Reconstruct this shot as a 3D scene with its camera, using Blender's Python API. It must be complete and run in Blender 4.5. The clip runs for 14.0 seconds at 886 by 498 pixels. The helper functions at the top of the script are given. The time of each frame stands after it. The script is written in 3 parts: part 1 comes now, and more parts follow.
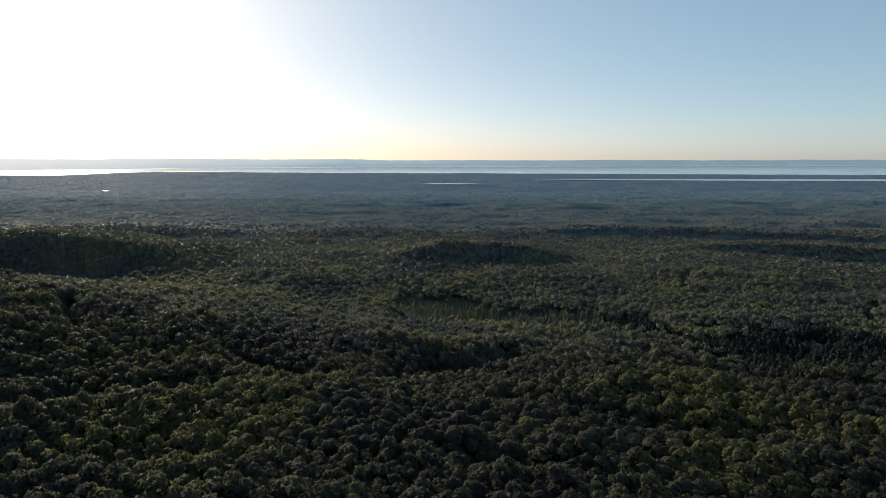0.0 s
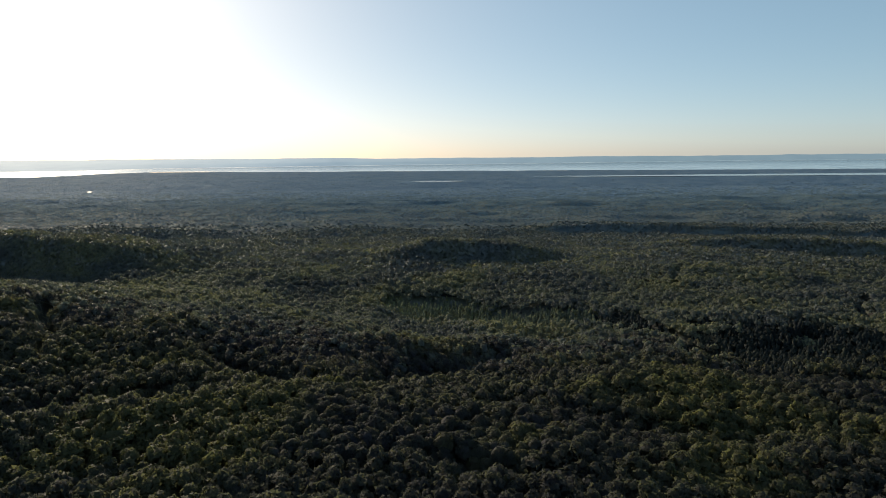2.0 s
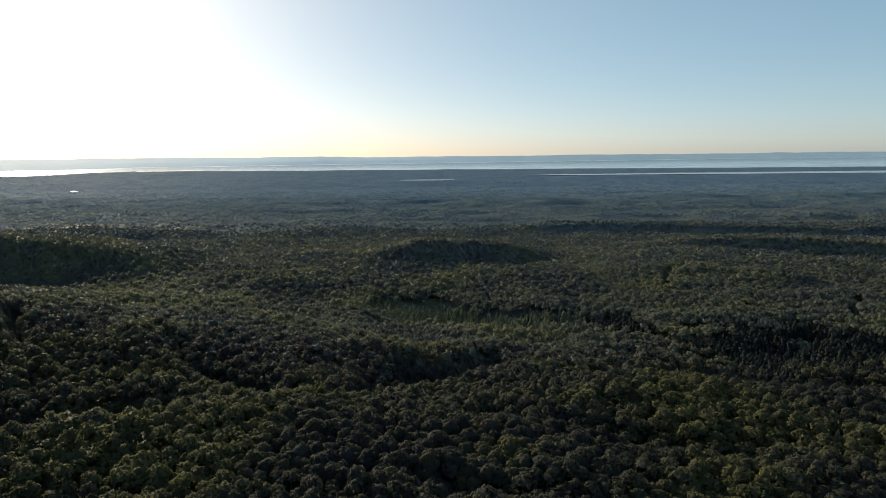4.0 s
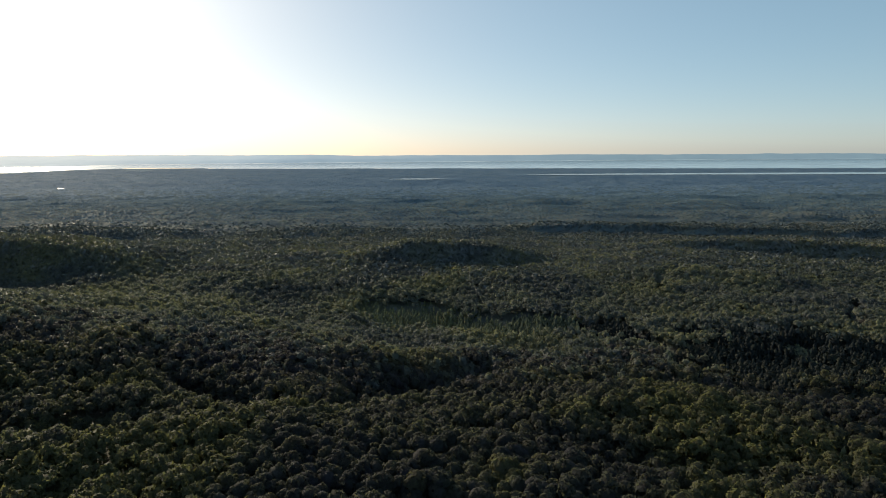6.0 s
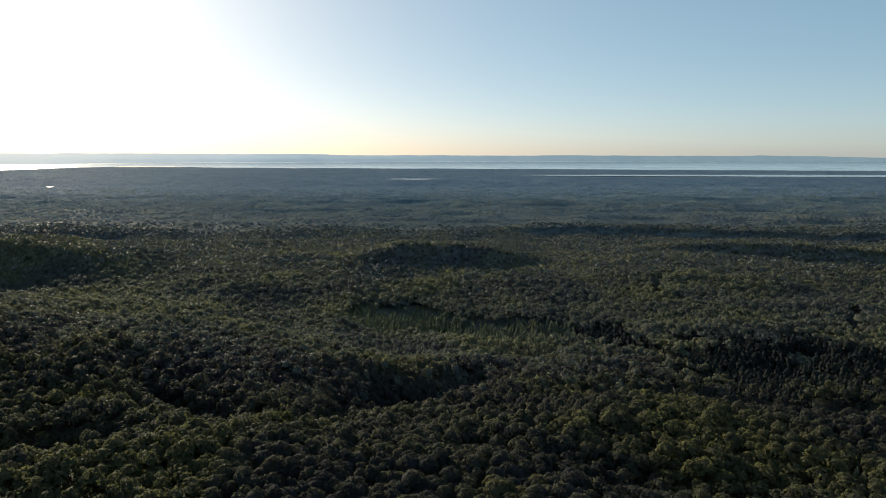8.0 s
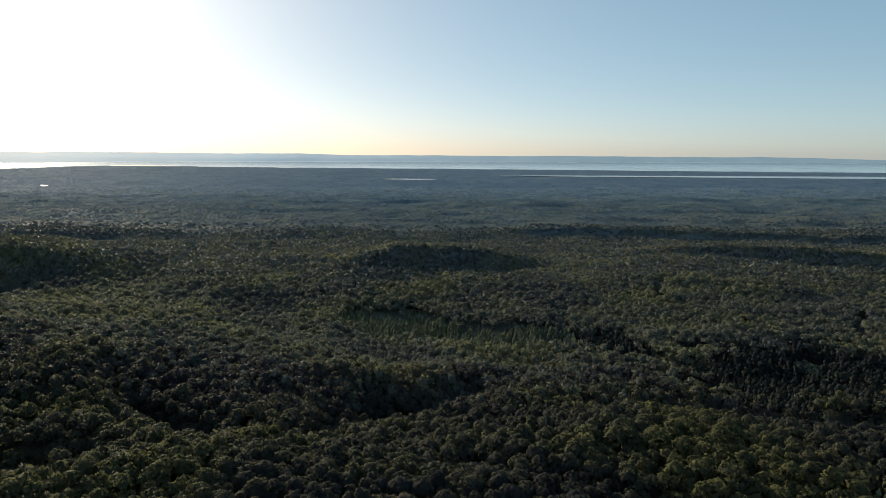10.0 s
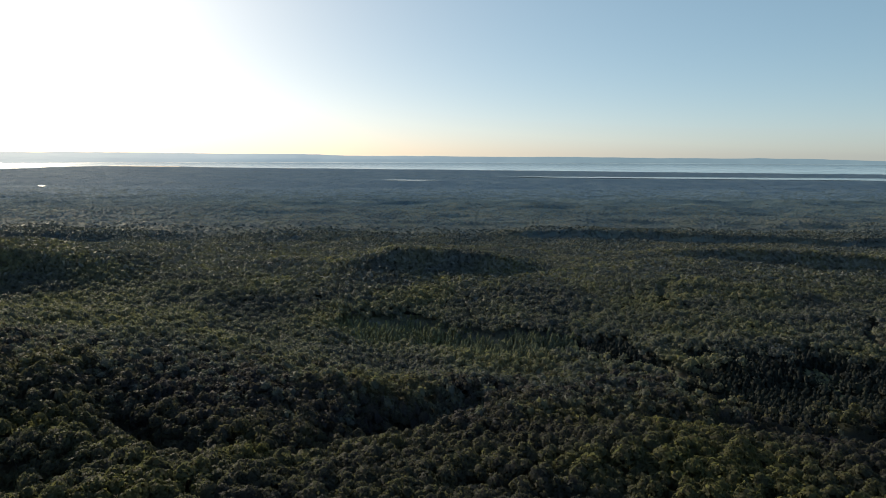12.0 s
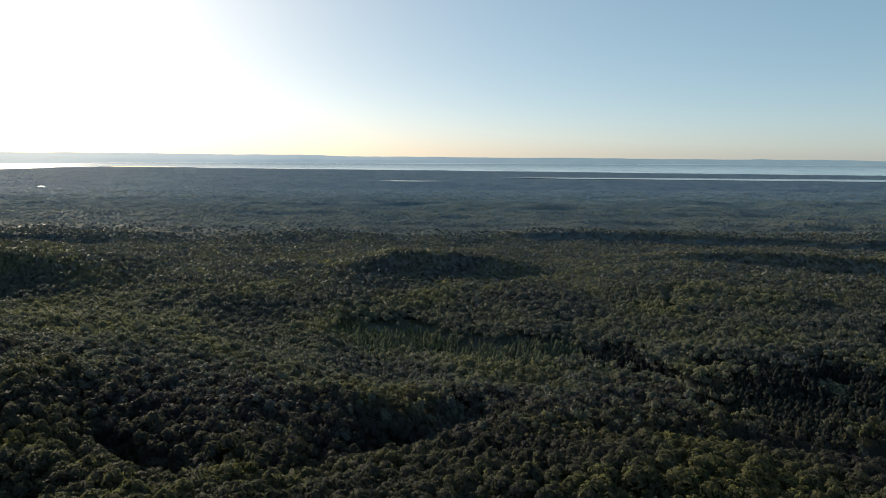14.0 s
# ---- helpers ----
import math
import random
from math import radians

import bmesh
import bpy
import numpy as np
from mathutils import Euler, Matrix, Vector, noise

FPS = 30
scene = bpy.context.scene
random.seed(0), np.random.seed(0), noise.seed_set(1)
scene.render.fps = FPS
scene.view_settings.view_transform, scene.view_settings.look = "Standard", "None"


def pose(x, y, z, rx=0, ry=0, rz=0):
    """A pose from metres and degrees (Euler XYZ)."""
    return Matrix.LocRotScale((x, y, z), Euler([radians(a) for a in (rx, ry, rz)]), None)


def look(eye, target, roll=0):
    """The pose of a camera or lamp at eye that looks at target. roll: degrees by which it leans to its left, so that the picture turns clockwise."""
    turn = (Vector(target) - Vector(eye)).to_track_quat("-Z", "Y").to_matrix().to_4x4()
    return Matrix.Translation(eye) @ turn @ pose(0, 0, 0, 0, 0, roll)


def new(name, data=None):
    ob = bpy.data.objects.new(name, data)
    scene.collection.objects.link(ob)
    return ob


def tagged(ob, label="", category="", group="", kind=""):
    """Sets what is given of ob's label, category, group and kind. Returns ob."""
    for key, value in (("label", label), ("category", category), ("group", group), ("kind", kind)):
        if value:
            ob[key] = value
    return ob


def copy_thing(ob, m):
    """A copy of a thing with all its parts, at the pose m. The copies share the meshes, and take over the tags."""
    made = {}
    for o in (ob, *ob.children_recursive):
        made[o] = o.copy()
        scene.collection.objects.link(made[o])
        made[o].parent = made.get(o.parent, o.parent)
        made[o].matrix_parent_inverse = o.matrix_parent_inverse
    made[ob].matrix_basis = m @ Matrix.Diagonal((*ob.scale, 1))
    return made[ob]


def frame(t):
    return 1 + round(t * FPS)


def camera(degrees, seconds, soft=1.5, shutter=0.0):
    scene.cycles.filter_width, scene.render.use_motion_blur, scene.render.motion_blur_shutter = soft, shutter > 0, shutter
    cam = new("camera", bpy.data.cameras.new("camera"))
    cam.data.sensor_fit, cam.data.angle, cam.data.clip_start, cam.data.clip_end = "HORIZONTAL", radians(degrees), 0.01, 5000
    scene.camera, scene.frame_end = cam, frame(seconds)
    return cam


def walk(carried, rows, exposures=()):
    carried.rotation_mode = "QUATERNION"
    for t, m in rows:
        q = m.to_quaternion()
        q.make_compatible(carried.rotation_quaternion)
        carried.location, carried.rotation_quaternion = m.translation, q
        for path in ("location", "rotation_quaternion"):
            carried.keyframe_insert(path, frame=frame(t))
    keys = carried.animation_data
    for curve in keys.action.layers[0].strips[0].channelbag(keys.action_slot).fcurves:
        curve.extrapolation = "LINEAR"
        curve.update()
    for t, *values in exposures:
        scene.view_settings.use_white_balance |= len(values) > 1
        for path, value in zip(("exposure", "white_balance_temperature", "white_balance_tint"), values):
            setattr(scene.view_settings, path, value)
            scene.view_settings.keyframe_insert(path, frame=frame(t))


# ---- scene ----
cam = camera(70.0, 14.0, soft=0.92)
PATH = [
    (0.0, 0.00, 0.00, 110.00, 81.717, -0.000, 0.000),
    (0.5, 0.05, 1.54, 109.80, 81.673, 0.153, -0.272),
    (1.0, 0.15, 3.24, 109.64, 81.626, 0.296, -0.545),
    (1.5, 0.30, 5.23, 109.53, 81.573, 0.419, -0.817),
    (2.0, 0.53, 7.51, 109.50, 81.523, 0.518, -1.077),
    (2.5, 0.83, 10.02, 109.54, 81.483, 0.590, -1.316),
    (3.0, 1.18, 12.70, 109.65, 81.449, 0.626, -1.550),
    (3.5, 1.59, 15.49, 109.81, 81.414, 0.622, -1.793),
    (4.0, 2.02, 18.33, 110.01, 81.377, 0.581, -2.033),
    (4.5, 2.43, 21.21, 110.21, 81.338, 0.510, -2.249),
    (5.0, 2.81, 24.10, 110.40, 81.301, 0.417, -2.436),
    (5.5, 3.15, 26.99, 110.58, 81.274, 0.316, -2.607),
    (6.0, 3.46, 29.88, 110.74, 81.263, 0.218, -2.770),
    (6.5, 3.75, 32.80, 110.87, 81.263, 0.123, -2.926),
    (7.0, 4.02, 35.74, 110.96, 81.267, 0.031, -3.069),
    (7.5, 4.27, 38.72, 111.02, 81.271, -0.056, -3.196),
    (8.0, 4.50, 41.72, 111.04, 81.271, -0.137, -3.304),
    (8.5, 4.71, 44.76, 111.01, 81.266, -0.210, -3.391),
    (9.0, 4.91, 47.80, 110.97, 81.262, -0.274, -3.459),
    (9.5, 5.15, 50.82, 110.97, 81.267, -0.330, -3.511),
    (10.0, 5.41, 53.81, 111.02, 81.282, -0.376, -3.549),
    (10.5, 5.72, 56.75, 111.15, 81.300, -0.413, -3.574),
    (11.0, 6.04, 59.63, 111.34, 81.315, -0.439, -3.585),
    (11.5, 6.37, 62.48, 111.55, 81.329, -0.457, -3.582),
    (12.0, 6.68, 65.34, 111.74, 81.343, -0.472, -3.567),
    (12.5, 6.96, 68.25, 111.86, 81.361, -0.485, -3.542),
    (13.0, 7.21, 71.21, 111.92, 81.379, -0.497, -3.511),
    (13.5, 7.46, 74.18, 111.96, 81.395, -0.509, -3.480),
    (14.0, 7.71, 77.16, 111.98, 81.408, -0.521, -3.448),
]
EXPOSURES = [(0.0, 0.05, 6200, 13), (1.5, 0.05, 6200, 12), (2.8, 0.05, 6200, 10), (14.0, 0.05, 6200, 10)]
walk(cam, [(t, pose(x, y, z, rx, ry, rz)) for t, x, y, z, rx, ry, rz in PATH], EXPOSURES)

# ---- light: a low evening sun ahead, beyond the lake, in a clear sky ----
SUN_SIDE, SUN_HEIGHT = -31.0, 18.0          # degrees: bearing from straight ahead, elevation
world = bpy.data.worlds.new("sky")
scene.world = world
world.use_nodes = True
sky = world.node_tree.nodes.new("ShaderNodeTexSky")
sky.sky_type = 'NISHITA'
sky.sun_disc = False
sky.sun_elevation, sky.sun_rotation = radians(SUN_HEIGHT), radians(SUN_SIDE)
sky.altitude, sky.air_density, sky.dust_density, sky.ozone_density = 200, 0.6, 0.9, 1.4
back = world.node_tree.nodes["Background"]
back.inputs["Strength"].default_value = 0.097
soft = world.node_tree.nodes.new("ShaderNodeGamma")     # the glow round the sun spreads wide in the haze
soft.inputs["Gamma"].default_value = 0.56
pale = world.node_tree.nodes.new("ShaderNodeHueSaturation")
pale.inputs["Hue"].default_value, pale.inputs["Saturation"].default_value, pale.inputs["Value"].default_value = 0.483, 1.36, 2.42
tone = world.node_tree.nodes.new("ShaderNodeMix")      # greenish blue above, yellowish at the horizon
tone.data_type, tone.blend_type = 'RGBA', 'MULTIPLY'
tone.inputs["Factor"].default_value, tone.inputs["B"].default_value = 1.0, (0.985, 1.02, 0.98, 1)
veil = world.node_tree.nodes.new("ShaderNodeMix")      # an even veil of evening haze over the whole sky
veil.data_type = 'RGBA'
veil.inputs["Factor"].default_value, veil.inputs["B"].default_value = 0.10, (5.8, 5.9, 5.6, 1)
world.node_tree.links.new(sky.outputs["Color"], soft.inputs["Color"])
world.node_tree.links.new(soft.outputs["Color"], pale.inputs["Color"])
world.node_tree.links.new(pale.outputs["Color"], tone.inputs["A"])
world.node_tree.links.new(tone.outputs["Result"], veil.inputs["A"])
world.node_tree.links.new(veil.outputs["Result"], back.inputs["Color"])

sun = new("sun", bpy.data.lights.new("sun", 'SUN'))
sun.data.energy, sun.data.angle, sun.data.color = 5.0, radians(0.5), (1.0, 0.85, 0.60)
to_sun = Vector((math.sin(radians(SUN_SIDE)) * math.cos(radians(SUN_HEIGHT)),
                 math.cos(radians(SUN_SIDE)) * math.cos(radians(SUN_HEIGHT)), math.sin(radians(SUN_HEIGHT))))
sun.matrix_world = look(to_sun * 1000, (0, 0, 0))


# ---- materials ----
def material(name):
    m = bpy.data.materials.new(name)
    m.use_nodes = True
    nodes, links = m.node_tree.nodes, m.node_tree.links
    return m, nodes, links, nodes["Principled BSDF"]


def noise_node(nodes, links, scale, detail=4.0, rough=0.55):
    """A noise in metres of the world."""
    place = nodes.new("ShaderNodeNewGeometry")
    n = nodes.new("ShaderNodeTexNoise")
    n.inputs["Scale"].default_value, n.inputs["Detail"].default_value = scale, detail
    n.inputs["Roughness"].default_value = rough
    links.new(place.outputs["Position"], n.inputs["Vector"])
    return n


def ramp_node(nodes, links, source, stops):
    r = nodes.new("ShaderNodeValToRGB")
    while len(r.color_ramp.elements) < len(stops):
        r.color_ramp.elements.new(0.5)
    for e, (at, colour) in zip(r.color_ramp.elements, stops):
        e.position, e.color = at, (*colour, 1)
    links.new(source, r.inputs["Fac"])
    return r


def mix_node(nodes, links, how, factor, a, b):
    m = nodes.new("ShaderNodeMix")
    m.data_type, m.blend_type = 'RGBA', how
    if isinstance(factor, float):
        m.inputs["Factor"].default_value = factor
    else:
        links.new(factor, m.inputs["Factor"])
    links.new(a, m.inputs["A"])
    links.new(b, m.inputs["B"])
    return m.outputs["Result"]


def leaf_material(name, shades, single, bump_scale, bump, gloss=0.0, thin=0.08, vary=1.0, rough=0.58):
    """Foliage: stands of one tint over tens of metres, each tree or clump a little off it, fine leaf grain."""
    m, nodes, links, b = material(name)
    stand = ramp_node(nodes, links, noise_node(nodes, links, 0.014, 5.0, 0.6).outputs["Fac"],
                      [(0.40, shades[0]), (0.5, shades[1]), (0.62, shades[2])])
    if single:
        rnd = nodes.new("ShaderNodeObjectInfo").outputs["Random"]
    else:
        rnd = nodes.new("ShaderNodeNewGeometry").outputs["Random Per Island"]
    own = ramp_node(nodes, links, rnd, [(0.0, (0.74, 0.78, 0.84)), (0.5, (0.97, 0.98, 0.97)), (0.88, (1.12, 1.10, 0.94)), (1.0, (1.32, 1.22, 0.88))])
    colour = mix_node(nodes, links, 'MULTIPLY', vary, stand.outputs["Color"], own.outputs["Color"])
    grain = noise_node(nodes, links, bump_scale, 5.0, 0.75)
    speck = ramp_node(nodes, links, grain.outputs["Fac"], [(0.3, (0.8, 0.81, 0.84)), (0.62, (1.18, 1.17, 1.13))])
    colour = mix_node(nodes, links, 'MULTIPLY', vary, colour, speck.outputs["Color"])
    links.new(colour, b.inputs["Base Color"])
    b.inputs["Roughness"].default_value = rough
    b.inputs["Specular IOR Level"].default_value = gloss
    relief = nodes.new("ShaderNodeBump")
    relief.inputs["Strength"].default_value, relief.inputs["Distance"].default_value = bump, 1.0 / bump_scale
    links.new(grain.outputs["Fac"], relief.inputs["Height"])
    links.new(relief.outputs["Normal"], b.inputs["Normal"])
    glow = nodes.new("ShaderNodeBsdfTranslucent")
    warm = nodes.new("ShaderNodeMix")
    warm.data_type, warm.blend_type = 'RGBA', 'MULTIPLY'
    warm.inputs["Factor"].default_value, warm.inputs["B"].default_value = 1.0, (1.12, 1.18, 0.85, 1)
    links.new(colour, warm.inputs["A"])
    links.new(warm.outputs["Result"], glow.inputs["Color"])
    both = nodes.new("ShaderNodeMixShader")
    both.inputs["Fac"].default_value = thin
    links.new(b.outputs["BSDF"], both.inputs[1])
    links.new(glow.outputs["BSDF"], both.inputs[2])
    links.new(both.outputs["Shader"], nodes["Material Output"].inputs["Surface"])
    return m


# crown bodies get a bluer shade tone, outer sprays a sunlit one, as colour
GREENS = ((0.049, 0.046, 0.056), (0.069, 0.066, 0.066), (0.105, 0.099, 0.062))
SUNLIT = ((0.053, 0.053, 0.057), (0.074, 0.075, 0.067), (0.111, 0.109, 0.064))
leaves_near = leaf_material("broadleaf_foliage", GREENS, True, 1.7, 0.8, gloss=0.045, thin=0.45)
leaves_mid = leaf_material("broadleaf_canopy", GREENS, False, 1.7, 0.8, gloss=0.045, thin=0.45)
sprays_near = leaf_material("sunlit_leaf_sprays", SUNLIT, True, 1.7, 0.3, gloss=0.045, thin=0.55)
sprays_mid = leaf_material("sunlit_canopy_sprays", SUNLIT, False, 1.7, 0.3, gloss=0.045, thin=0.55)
# paler and bluer with distance: aerial haze mixed into the foliage colours
leaves_wood = leaf_material("woodland_canopy_hazed", ((0.091, 0.098, 0.104), (0.122, 0.127, 0.114), (0.165, 0.162, 0.110)), False, 1.5, 0.8, gloss=0.05, thin=0.4, vary=0.7)
leaves_far = leaf_material("distant_canopy_hazed", ((0.109, 0.120, 0.127), (0.136, 0.143, 0.138), (0.172, 0.166, 0.141)), False, 1.4, 0.7, gloss=0.018, thin=0.15, vary=0.45)
leaves_ridge = leaf_material("ridge_canopy_hazed", ((0.084, 0.108, 0.124), (0.105, 0.124, 0.132), (0.130, 0.141, 0.132)), False, 1.0, 0.6, gloss=0.008, thin=0.05, vary=0.7, rough=0.8)
leaves_remote = leaf_material("remote_canopy_hazed", ((0.084, 0.120, 0.152), (0.100, 0.138, 0.164), (0.120, 0.152, 0.164)), False, 0.6, 0.6, gloss=0.002, thin=0.0, vary=0.85, rough=0.8)
leaves_lowland = leaf_material("lowland_canopy_hazed", ((0.116, 0.172, 0.236), (0.130, 0.184, 0.247), (0.145, 0.197, 0.250)), False, 0.22, 0.8, gloss=0.004, thin=0.0, vary=0.5, rough=0.8)
# swamp trees' foliage, darkened further to hold the hollow's shade
leaves_swamp = leaf_material("shaded_swamp_foliage", ((0.020, 0.023, 0.024), (0.026, 0.030, 0.029), (0.033, 0.036, 0.032)), False, 1.4, 0.4, gloss=0.03)
leaves_marsh = leaf_material("marsh_foliage", ((0.150, 0.160, 0.118), (0.182, 0.190, 0.130), (0.212, 0.215, 0.134)), False, 1.4, 0.4, thin=0.4)


def bark_material():
    m, nodes, links, b = material("bark")
    c = ramp_node(nodes, links, noise_node(nodes, links, 2.5).outputs["Fac"], [(0.3, (0.03, 0.027, 0.024)), (0.7, (0.10, 0.09, 0.08))])
    links.new(c.outputs["Color"], b.inputs["Base Color"])
    b.inputs["Roughness"].default_value = 0.9
    return m


def floor_material():
    m, nodes, links, b = material("forest_floor")
    c = ramp_node(nodes, links, noise_node(nodes, links, 0.06, 8.0).outputs["Fac"], [(0.3, (0.044, 0.042, 0.041)), (0.7, (0.086, 0.083, 0.076))])
    fine = ramp_node(nodes, links, noise_node(nodes, links, 1.3, 5.0).outputs["Fac"], [(0.3, (0.6, 0.6, 0.6)), (0.7, (1.3, 1.3, 1.3))])
    links.new(mix_node(nodes, links, 'MULTIPLY', 1.0, c.outputs["Color"], fine.outputs["Color"]), b.inputs["Base Color"])
    b.inputs["Roughness"].default_value = 1.0
    b.inputs["Specular IOR Level"].default_value = 0.1
    return m


def water_material():
    m, nodes, links, b = material("lake_water")
    b.inputs["Base Color"].default_value = (0.20, 0.27, 0.30, 1)
    b.inputs["IOR"].default_value = 1.33
    n = noise_node(nodes, links, 0.004, 6.0)
    ripples = ramp_node(nodes, links, n.outputs["Fac"], [(0.35, (0.11, 0.11, 0.11)), (0.5, (0.14, 0.14, 0.14)), (0.68, (0.18, 0.18, 0.18))])
    links.new(ripples.outputs["Color"], b.inputs["Roughness"])
    waves = nodes.new("ShaderNodeBump")
    waves.inputs["Strength"].default_value, waves.inputs["Distance"].default_value = 0.05, 0.5
    links.new(noise_node(nodes, links, 0.3, 2.0).outputs["Fac"], waves.inputs["Height"])
    links.new(waves.outputs["Normal"], b.inputs["Normal"])
    return m


def hill_material():
    """The far shore's hills, a plain backdrop of distance, the evening haze painted in as glow."""
    m, nodes, links, b = material("far_hills_haze_glow")
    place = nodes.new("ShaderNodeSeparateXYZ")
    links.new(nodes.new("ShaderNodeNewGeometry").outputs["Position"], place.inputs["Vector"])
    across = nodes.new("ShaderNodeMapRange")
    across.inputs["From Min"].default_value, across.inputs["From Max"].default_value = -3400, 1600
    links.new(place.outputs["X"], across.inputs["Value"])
    # haze glare towards the sun's side, put into the glow colour
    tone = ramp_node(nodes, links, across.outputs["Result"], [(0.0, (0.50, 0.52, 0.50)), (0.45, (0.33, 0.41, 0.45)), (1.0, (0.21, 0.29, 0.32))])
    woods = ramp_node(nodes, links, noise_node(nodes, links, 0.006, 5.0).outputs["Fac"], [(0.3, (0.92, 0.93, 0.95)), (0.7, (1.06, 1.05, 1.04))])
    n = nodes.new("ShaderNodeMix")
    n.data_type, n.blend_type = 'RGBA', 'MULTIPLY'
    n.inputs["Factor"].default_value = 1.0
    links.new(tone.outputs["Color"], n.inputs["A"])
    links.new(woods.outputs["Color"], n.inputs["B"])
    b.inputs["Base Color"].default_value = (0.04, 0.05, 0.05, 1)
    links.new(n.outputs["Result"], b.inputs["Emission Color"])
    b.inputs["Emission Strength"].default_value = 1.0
    b.inputs["Roughness"].default_value = 1.0
    return m


bark, floor_mat, water_mat, hill_mat = bark_material(), floor_material(), water_material(), hill_material()

# ---- the lie of the land ----
AHEAD, ORIGIN = radians(3.2), (4.3, 38.7)    # the way that the far country is laid out along


def far_place(u, v):
    """The plan's x, y for the share u of the distance v to the side."""
    c, s = math.cos(AHEAD), math.sin(AHEAD)
    return ORIGIN[0] + v * s + u * v * c, ORIGIN[1] + v * c - u * v * s


def far_coords(x, y):
    c, s = math.cos(AHEAD), math.sin(AHEAD)
    dx, dy = x - ORIGIN[0], y - ORIGIN[1]
    v = dx * s + dy * c
    return (dx * c - dy * s) / np.maximum(v, 1.0), v


def hashed(i, j, seed):
    h = np.sin(i * 127.1 + j * 311.7 + seed * 74.7) * 43758.5453
    return h - np.floor(h)


def value_noise(x, y, seed=0):
    """Smooth noise from -1 to 1, cells of one unit."""
    i, j = np.floor(x), np.floor(y)
    fx, fy = x - i, y - j
    fx, fy = fx * fx * (3 - 2 * fx), fy * fy * (3 - 2 * fy)
    a = hashed(i, j, seed) * (1 - fx) + hashed(i + 1, j, seed) * fx
    b = hashed(i, j + 1, seed) * (1 - fx) + hashed(i + 1, j + 1, seed) * fx
    return (a * (1 - fy) + b * fy) * 2 - 1


def hump(x, y, cx, cy, sx, sy, h, turn=0.0):
    c, s = math.cos(radians(turn)), math.sin(radians(turn))
    a, b = (x - cx) * c + (y - cy) * s, (y - cy) * c - (x - cx) * s
    return h * np.exp(-(a / sx) ** 2 - (b / sy) ** 2)


def ridge(x, y, u0, v0, u1, v1, h, near, beyond, fade=60):
    """A ridge from one far place to another, steep on the near side."""
    (x0, y0), (x1, y1) = far_place(u0, v0), far_place(u1, v1)
    length = math.hypot(x1 - x0, y1 - y0)
    ax, ay = (x1 - x0) / length, (y1 - y0) / length
    along = (x - x0) * ax + (y - y0) * ay
    off = (y - y0) * ax - (x - x0) * ay + value_noise(along / 60, along * 0, 5) * 10
    end = np.clip((along + fade) / (2 * fade), 0, 1) * np.clip((length + fade - along) / (2 * fade), 0, 1)
    return h * end * np.where(off < 0, np.exp(-(off / near) ** 2), np.exp(-(off / beyond) ** 2))


def lake_z(v):
    return 21.0 + (v - 3500) * 0.0160


def near_shore(u):
    """Distance of the lake's near shore by share u."""
    return np.interp(u, (-0.9, -0.7, -0.6, -0.5, -0.43, -0.34, 0.0, 0.28, 0.7, 0.9), (3080, 3140, 3420, 3680, 3660, 3560, 3490, 3420, 3330, 3300)) + 18 * value_noise(u * 14, u * 0, 81) + 8 * value_noise(u * 45, u * 0, 82)


PONDS = ((-0.616, 2480, 0.006, 40, -27), (-0.046, 2760, 0.044, 45, -6), (0.80, 2960, 0.66, 135, 5))   # share, distance, half width, half depth, level


def pond_share(u, v, pond_at, spare):
    """How far out from the middle of a pond a place lies; 1 on its shore."""
    pu, pv, half, depth, level = pond_at
    return np.sqrt(((u - pu) / (half + spare / pv)) ** 2 + ((v - pv) / (depth + spare)) ** 2)


def in_pond(x, y):
    u, v = far_coords(x, y)
    wet = np.zeros(np.shape(x), bool)
    for p in PONDS:
        wet |= pond_share(u, v, p, 12) < 1
    return wet


PROFILE_AT = (0, 140, 180, 211, 240, 271, 300, 335, 372, 440, 500, 560, 660, 760, 940, 1050, 1500, 2100, 2600, 2800, 3000, 6000)
PROFILE_Z = (22, 26, 25, 21, 18, 13, 8, 7, 2, -6, -5, 2, 7, 5, -12, -15, -24, -30, -27, -9, 1, 1)
SLOPE_AT = (0, 180, 230, 290, 350, 420, 480, 540, 700, 1000)
SLOPE_LEFT = (-0.06, -0.06, -0.07, -0.145, -0.165, -0.12, -0.075, -0.06, -0.02, 0)
SLOPE_RIGHT = (-0.03, -0.03, -0.03, -0.025, -0.015, 0.03, 0.035, 0.01, -0.01, 0)


